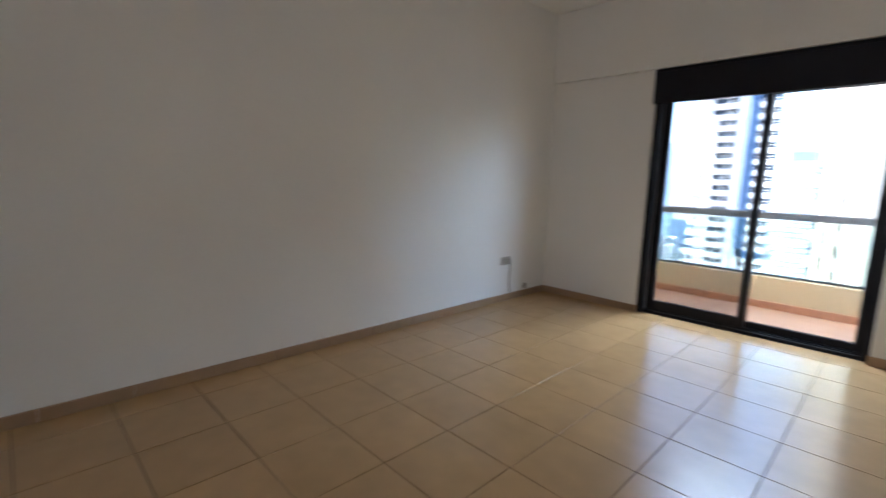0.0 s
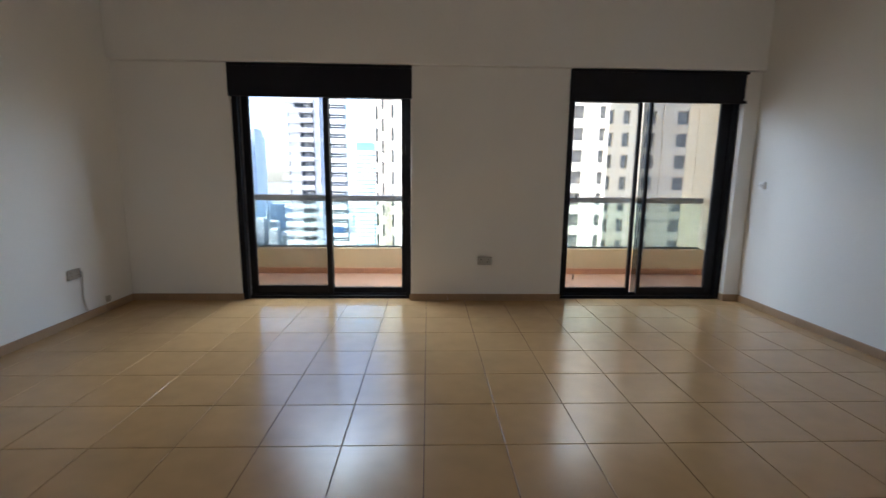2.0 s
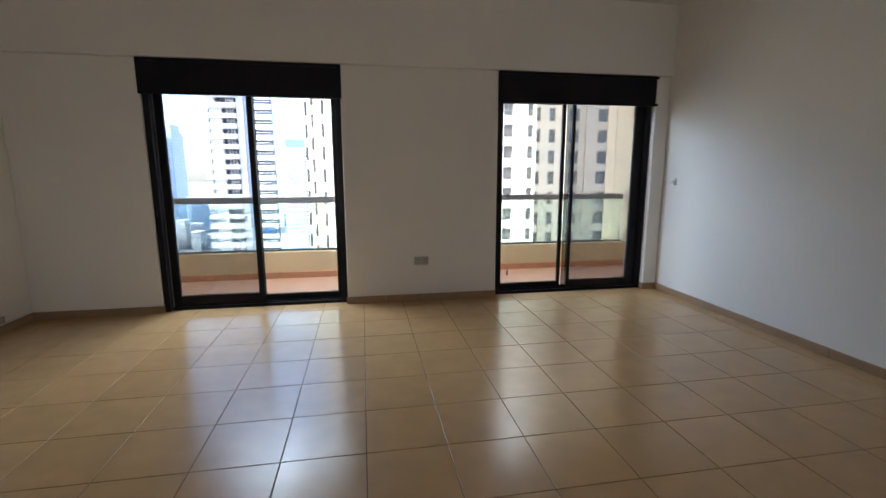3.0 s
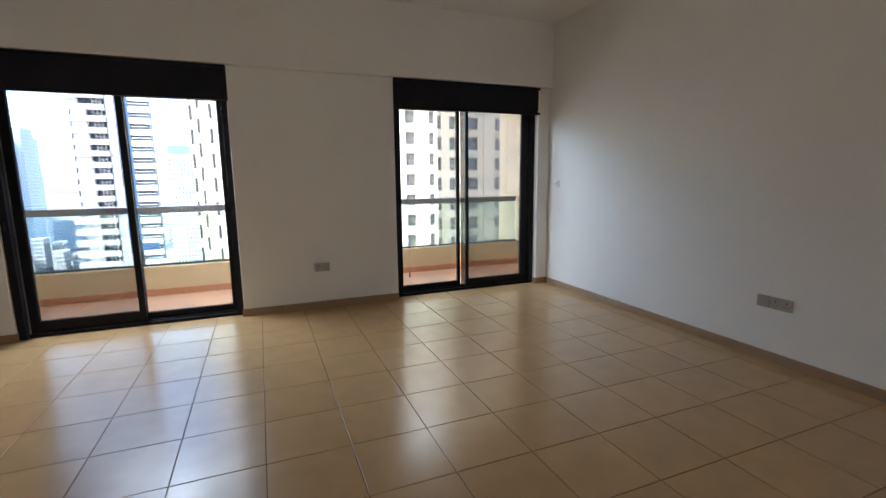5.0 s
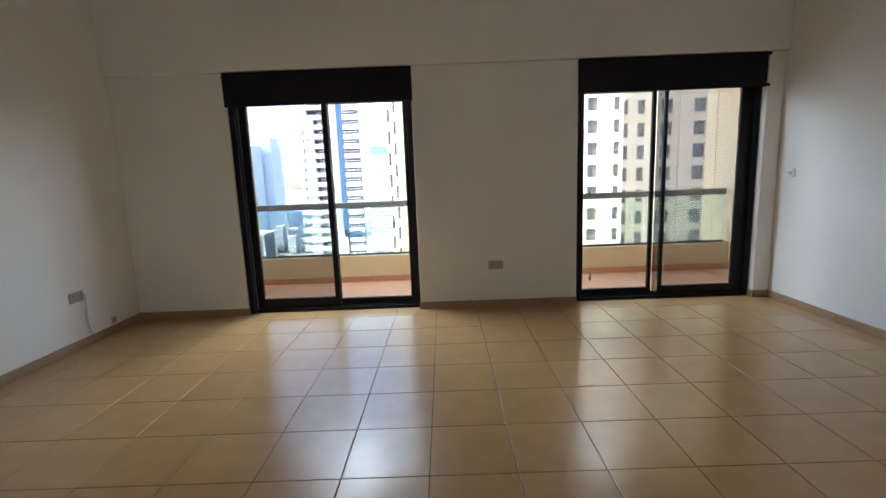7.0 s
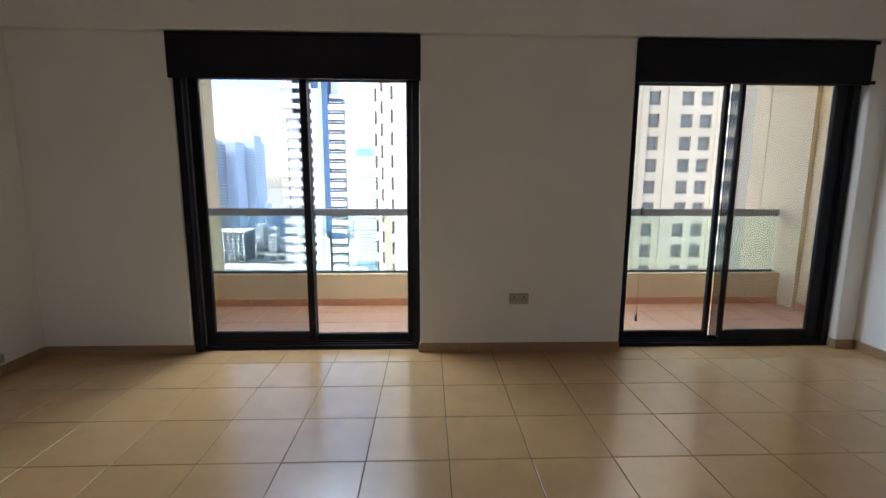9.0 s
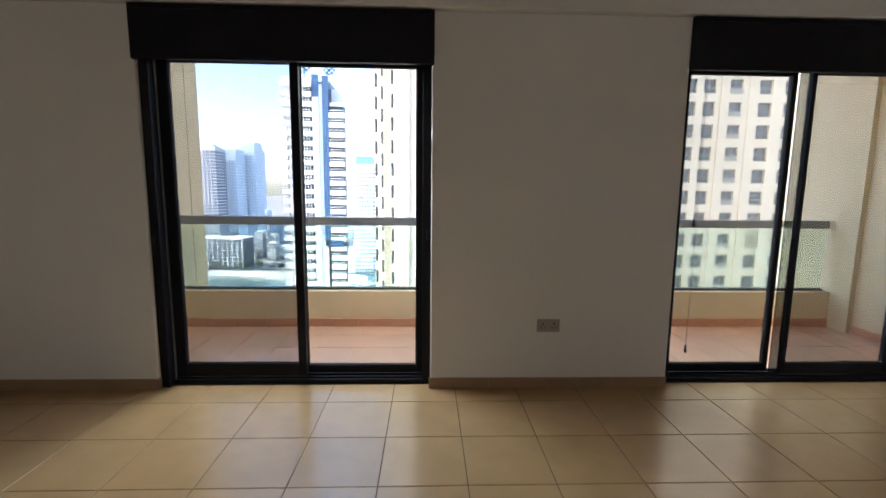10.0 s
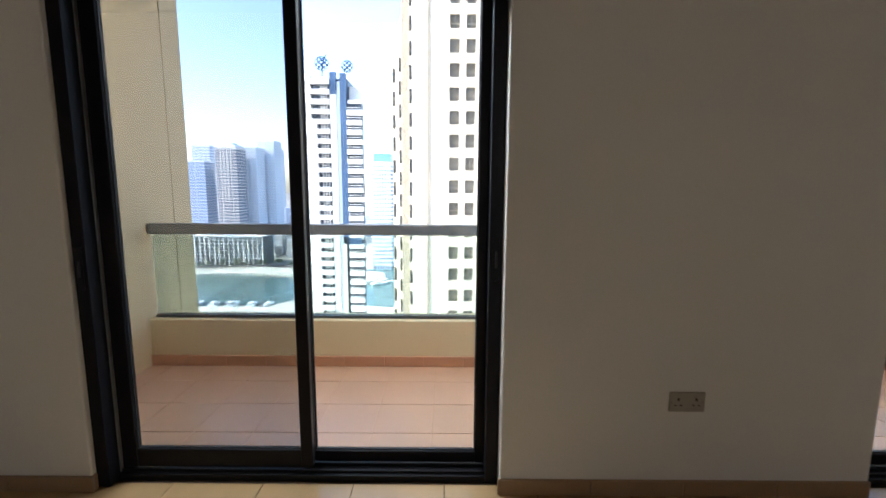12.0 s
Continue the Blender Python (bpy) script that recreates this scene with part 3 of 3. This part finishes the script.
# far towers beyond the marina, their colours lightened for haze
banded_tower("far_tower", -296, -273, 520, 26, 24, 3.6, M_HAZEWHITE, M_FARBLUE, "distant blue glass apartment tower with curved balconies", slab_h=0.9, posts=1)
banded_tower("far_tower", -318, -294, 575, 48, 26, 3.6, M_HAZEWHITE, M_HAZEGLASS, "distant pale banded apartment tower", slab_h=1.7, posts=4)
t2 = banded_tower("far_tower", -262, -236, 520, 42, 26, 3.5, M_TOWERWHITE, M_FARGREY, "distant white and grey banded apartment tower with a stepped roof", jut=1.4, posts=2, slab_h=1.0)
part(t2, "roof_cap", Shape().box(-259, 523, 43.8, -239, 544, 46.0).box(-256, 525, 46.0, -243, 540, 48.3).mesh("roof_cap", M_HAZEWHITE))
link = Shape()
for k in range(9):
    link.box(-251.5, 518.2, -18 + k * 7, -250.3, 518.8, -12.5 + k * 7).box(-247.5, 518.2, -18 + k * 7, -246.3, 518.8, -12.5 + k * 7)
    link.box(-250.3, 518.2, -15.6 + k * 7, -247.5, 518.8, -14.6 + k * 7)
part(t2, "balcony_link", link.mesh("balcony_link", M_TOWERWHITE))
banded_tower("far_tower", -248, -227, 552, 44, 26, 3.6, M_HAZEPALE, M_HAZEPALEGLASS, "distant slim pale blue tower", slab_h=1.4, posts=5)
banded_tower("far_tower", -238, -216, 582, 55, 26, 3.6, M_HAZEPALE, M_HAZEPALEGLASS, "distant tall slim pale tower", slab_h=1.3, posts=4)
banded_tower("far_tower", -330, -290, 800, 62, 30, 4.0, M_HAZEPALE, M_HAZEPALEGLASS, "faint hazy tower on the skyline", slab_h=2.0, posts=5)
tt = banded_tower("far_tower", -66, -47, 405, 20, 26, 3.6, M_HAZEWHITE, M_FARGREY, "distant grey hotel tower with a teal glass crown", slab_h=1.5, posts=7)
part(tt, "crown", Shape().box(-63.5, 406, 21.8, -48.5, 428, 29.0).mesh("crown", M_TEAL), "teal glass crown")
cr = Shape()
for i in range(8):
    cr.box(-63.3 + i * 2.0, 405.6, 29.0, -62.9 + i * 2.0, 406.2, 32.5)
part(tt, "crown_fin", cr.mesh("crown_fin", M_HAZEWHITE))
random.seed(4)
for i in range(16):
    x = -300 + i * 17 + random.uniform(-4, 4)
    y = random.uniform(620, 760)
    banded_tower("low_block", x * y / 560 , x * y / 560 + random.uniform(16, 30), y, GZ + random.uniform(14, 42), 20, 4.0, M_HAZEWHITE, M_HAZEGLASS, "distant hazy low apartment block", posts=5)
for i in range(5):
    x = -190 + i * 9
    banded_tower("low_block", x - 3.5, x + 5.5, 470 + 14 * (i % 3), GZ + 12 + 5 * ((i * 3) % 4), 12, 3.5, M_TOWERWHITE, M_TOWERGLASS, "low white town house block near the water", slab_h=1.3, jut=0.5, posts=3)

# long low block behind the promenade
lb = tagged(new("waterfront_block"), "long white waterfront block with a grid of dark windows", "building")
gx0, gx1, gy = -236.0, -171.0, 421.0
part(lb, "core", Shape().box(gx0, gy, GZ, gx1, gy + 24, -48.0).mesh("core", M_TOWERGLASS))
gr = Shape()
for i in range(15):
    x = gx0 + (gx1 - gx0 - 1.4) * i / 14
    gr.box(x, gy - 1.2, GZ, x + 0.8, gy, -47.0)
for j in range(8):
    gr.box(gx0, gy - 1.3, GZ + 3.4 + j * 3.4, gx1, gy, GZ + 3.95 + j * 3.4)
gr.box(gx0 - 1, gy - 1.5, -48.0, gx1 + 1, gy + 25, -46.5)
part(lb, "grid", gr.mesh("grid", M_TOWERWHITE))

# ground, water, promenade
slab("ground", -4000, -4000, GZ - 2, 4000, 4000, GZ - 0.6, M_GROUND, "pale dusty city ground reaching the horizon")


def sheet(name, pts, z, mat, label, thick=0.5):
    bm = bmesh.new()
    vs = [bm.verts.new((x, y, z)) for x, y in pts]
    f = bm.faces.new(vs)
    if f.normal.z < 0:
        f.normal_flip()
    ex = bmesh.ops.extrude_face_region(bm, geom=[f])
    bmesh.ops.translate(bm, verts=[v for v in ex["geom"] if isinstance(v, bmesh.types.BMVert)], vec=(0, 0, -thick))
    bmesh.ops.recalc_face_normals(bm, faces=bm.faces)
    me = bpy.data.meshes.new(name); bm.to_mesh(me); me.materials.append(mat)
    return structure(name, me, label)


far_bank = [(-330 + 12 * i, 352 + 24 * math.exp(-((-330 + 12 * i + 165) / 70) ** 2)) for i in range(26)]
sheet("water", [(-340, 262)] + [(-330 + 20 * i, 262 + 4 * math.sin(i)) for i in range(17)] + [(-10, 262), (-10, 420), (-60, 420), (-70, 400)] + [p for p in reversed(far_bank) if p[0] < -75] + [(-340, 352)], GZ - 0.3, M_WATER, "green marina water", 0.2)
sheet("promenade", far_bank[:22] + [(-78, 400), (-78, 418)] + [(x, y + 26) for x, y in reversed(far_bank[:20])], GZ + 1.6, M_PAVE, "pale paved marina promenade", 2.0)
sheet("quay", [(-64 + 15 * math.cos(a), 366 + 20 * math.sin(a)) for a in [i * math.tau / 24 for i in range(24)]], GZ + 1.5, M_PAVE, "rounded pale stone quay", 2.0)
sheet("near_quay", [(-300, 236), (-20, 236), (-20, 268), (-60, 276), (-76, 300), (-96, 292), (-110, 270), (-300, 270)], GZ + 1.2, M_PAVE, "pale stone quay by the marina", 1.8)
sheet("road", [(-300, 384), (-175, 406), (-95, 400), (-95, 407), (-175, 414), (-300, 392)], GZ + 1.75, M_ROAD, "dark asphalt road along the marina", 0.14)


def boat(x, y, length, turn):
    """A motor yacht: shaped hull, cabin and window band."""
    b = tagged(new("motor_yacht"), "white motor yacht moored in the marina", "boat", group="moored yachts")
    bm = bmesh.new()
    lo, hi = [], []
    prof = ((-0.5, 0.16), (-0.2, 0.2), (0.15, 0.17), (0.4, 0.08), (0.5, 0.0))
    outline = [(px, w) for px, w in prof] + [(px, -w) for px, w in reversed(prof[:-1])]
    for px, w in outline:
        lo.append(bm.verts.new((px * length * 0.94, w * length * 0.7, 0)))
        hi.append(bm.verts.new((px * length, w * length, length * 0.11)))
    for i in range(len(lo)):
        j = (i + 1) % len(lo)
        bm.faces.new((lo[i], lo[j], hi[j], hi[i]))
    bm.faces.new(hi); bm.faces.new(list(reversed(lo)))
    bmesh.ops.recalc_face_normals(bm, faces=bm.faces)
    me = bpy.data.meshes.new("hull"); bm.to_mesh(me); me.materials.append(M_BOAT)
    part(b, "hull", me)
    L = length
    part(b, "cabin", Shape().box(-0.3 * L, -0.12 * L, 0.11 * L, 0.15 * L, 0.12 * L, 0.15 * L).box(-0.28 * L, -0.11 * L, 0.185 * L, 0.08 * L, 0.11 * L, 0.22 * L).mesh("cabin", M_BOAT))
    part(b, "window_band", Shape().box(-0.27 * L, -0.115 * L, 0.15 * L, 0.11 * L, 0.115 * L, 0.185 * L).mesh("window_band", M_TOWERGLASS))
    b.matrix_world = pose(x, y, GZ - 0.32, 0, 0, turn)


for x, y, ln, a in ((-158, 276, 17, 80), (-146, 277, 14, 95), (-134, 276, 16, 85), (-122, 277, 13, 92), (-112, 280, 12, 88), (-50, 342, 14, 30), (-46, 350, 12, 20), (-52, 358, 13, 10)):
    boat(x, y, ln, a)


def tree(x, y, z, h, seed):
    """A small street tree: tapered trunk, limbs, and a ragged crown of many leaf clumps."""
    rnd = random.Random(seed)
    t = tagged(new("street_tree"), "small green street tree on the promenade", "tree", group="promenade trees")
    cu = bpy.data.curves.new("trunk", "CURVE"); cu.dimensions, cu.bevel_depth = "3D", 0.12
    tips = []
    for k in range(5):
        sp = cu.splines.new("POLY"); sp.points.add(2)
        a = rnd.uniform(0, math.tau)
        tip = (math.cos(a) * h * 0.22, math.sin(a) * h * 0.22, h * rnd.uniform(0.6, 0.9))
        for p, c, r in zip(sp.points, ((0, 0, 0), (tip[0] * 0.2, tip[1] * 0.2, h * 0.45), tip), (1.6, 1.0, 0.3)):
            p.co = (*c, 1); p.radius = r
        tips.append(tip)
    cu.materials.append(M_BARK)
    part(t, "trunk", cu)
    sh = Shape()
    for tip in tips:
        for _ in range(40):
            c = Vector(tip) + Vector([rnd.gauss(0, h * 0.11) for _ in range(3)])
            u = Vector([rnd.gauss(0, 1) for _ in range(3)]).normalized() * h * 0.07
            w = u.orthogonal().normalized() * h * 0.05
            sh.quad(tuple(c - u), tuple(c - w), tuple(c + u), tuple(c + w))
    part(t, "crown", sh.mesh("crown", M_LEAF))
    t.location = (x, y, z)


for i in range(18):
    x = -262 + i * 10 + (i * 7 % 5)
    tree(x, 388 + 14 * math.exp(-((x + 165) / 70) ** 2) + (i * 3 % 4), GZ + 1.6, 5.5 + (i * 5 % 4), i)

# our own tower round the flat: unseen mass of assumed extent, blocks the sun
own = Shape()
own.box(-11, -22, GZ, XL - 0.45, WT - 0.02, 68).box(XR + 0.6, -22, GZ, 30, WT - 0.02, 68)
own.box(XL - 0.45, -22, 3.4, XR + 0.6, WT, 68).box(XL - 0.45, -22, GZ, XR + 0.6, WT, -0.4)
own.box(XL - 0.45, -22, -0.4, XR + 0.6, HY - 0.3, 3.4)
structure("own_tower", own.mesh("own_tower", M_TOWER), "body of the apartment tower round the flat")

# ---- skirting and tiles ----
def tile_mesh(name, sx, sy, h, mat, b=0.003):
    """A tile with its upper edges eased; its corner at the origin, top at h."""
    bm = bmesh.new()
    lo = [bm.verts.new(p) for p in ((0, 0, 0), (sx, 0, 0), (sx, sy, 0), (0, sy, 0))]
    mid = [bm.verts.new((v.co.x, v.co.y, h - b * 0.6)) for v in lo]
    hi = [bm.verts.new((min(max(v.co.x, b), sx - b), min(max(v.co.y, b), sy - b), h)) for v in lo]
    for p, q in ((lo, mid), (mid, hi)):
        for i in range(4):
            bm.faces.new((p[i], p[(i + 1) % 4], q[(i + 1) % 4], q[i]))
    bm.faces.new(hi)
    bmesh.ops.recalc_face_normals(bm, faces=bm.faces)
    me = bpy.data.meshes.new(name); bm.to_mesh(me); me.materials.append(mat)
    return me


def lay(parent, x0, x1, y0, y1, ox, oy, size, joint, z, mat, thick, rnd):
    """Square tiles on a grid through (ox, oy), cut at the edges of the field."""
    cache = {}
    i0, i1 = math.floor((x0 - ox) / size), math.ceil((x1 - ox) / size)
    j0, j1 = math.floor((y0 - oy) / size), math.ceil((y1 - oy) / size)
    for i in range(i0, i1):
        for j in range(j0, j1):
            a, b = max(x0, ox + i * size + joint / 2), min(x1, ox + (i + 1) * size - joint / 2)
            c, d = max(y0, oy + j * size + joint / 2), min(y1, oy + (j + 1) * size - joint / 2)
            if b - a < 0.01 or d - c < 0.01:
                continue
            key = (round(b - a, 3), round(d - c, 3))
            if key not in cache:
                cache[key] = tile_mesh("tile", b - a, d - c, thick, mat, 0.0018)
            o = part(parent, "tile", cache[key])
            o.matrix_world = pose(a, c, z - thick + rnd.uniform(-0.0001, 0.0001), rnd.uniform(-0.03, 0.03), rnd.uniform(-0.03, 0.03), 0)


lay(floor, XL + 0.002, XR - 0.002, YB, 0.055, TX, TY0, 0.405, 0.004, 0.0, M_TILE, 0.008, random.Random(2))
lay(balcony_floor, BX0 + 0.002, BX1 - 0.002, 0.262, BY - 0.002, -0.305, 0.53, 0.33, 0.005, BZ, M_TERRA, 0.008, random.Random(3))


def skirting(name, a, b, height, thick, size, mat, label, z=0.0):
    """A row of skirting tiles along a wall from a to b; the room lies to the right of the way."""
    holder = tagged(new(name), label, kind="structure")
    a, b = Vector((*a, z)), Vector((*b, z))
    length = (b - a).length
    turn = math.degrees(math.atan2(b.y - a.y, b.x - a.x))
    n = max(1, round(length / size))
    w = length / n
    me = tile_mesh("skirting_tile", w - 0.002, height, thick, mat, 0.004)
    for k in range(n):
        o = part(holder, "skirting_tile", me)
        p = a + (b - a) * (k / n)
        o.matrix_world = pose(p.x, p.y, p.z, 0, 0, turn) @ pose(0.001, 0, 0, 90, 0, 0)


SK = "beige-brown glazed skirting tiles along the wall"
skirting("baseboard_left", (XL, YB), (XL, 0), 0.07, 0.012, 0.4, M_SKIRT, SK)
skirting("baseboard_corner", (XL + 0.013, 0), (D1[0] + 0.012, 0), 0.07, 0.012, 0.4, M_SKIRT, SK)
skirting("baseboard_pier", (D1[1] - 0.012, 0), (D2[0] + 0.002, 0), 0.07, 0.012, 0.4, M_SKIRT, SK)
skirting("baseboard_reveal", (D1[0], 0.002), (D1[0], 0.02), 0.07, 0.012, 0.4, M_SKIRT, SK)
skirting("baseboard_jamb", (D2[1], 0.07), (D2[1], 0.003), 0.07, 0.012, 0.4, M_SKIRT, SK)
skirting("baseboard_end", (D2[1] - 0.012, 0), (XR - 0.013, 0), 0.07, 0.012, 0.4, M_SKIRT, SK)
skirting("baseboard_right", (XR, 0), (XR, YB), 0.07, 0.012, 0.4, M_SKIRT, SK)
TSK = "terracotta skirting tiles on the balcony"
skirting("balcony_skirting", (BX0 + 0.013, BY), (BX1 - 0.013, BY), 0.08, 0.012, 0.3, M_TERRA_DEEP, TSK, BZ)
skirting("balcony_skirting_left", (BX0, 0.3), (BX0, 1.24), 0.08, 0.012, 0.3, M_TERRA_DEEP, TSK, BZ)
skirting("balcony_skirting_right", (BX1, 1.24), (BX1, 0.3), 0.08, 0.012, 0.3, M_TERRA_DEEP, TSK, BZ)
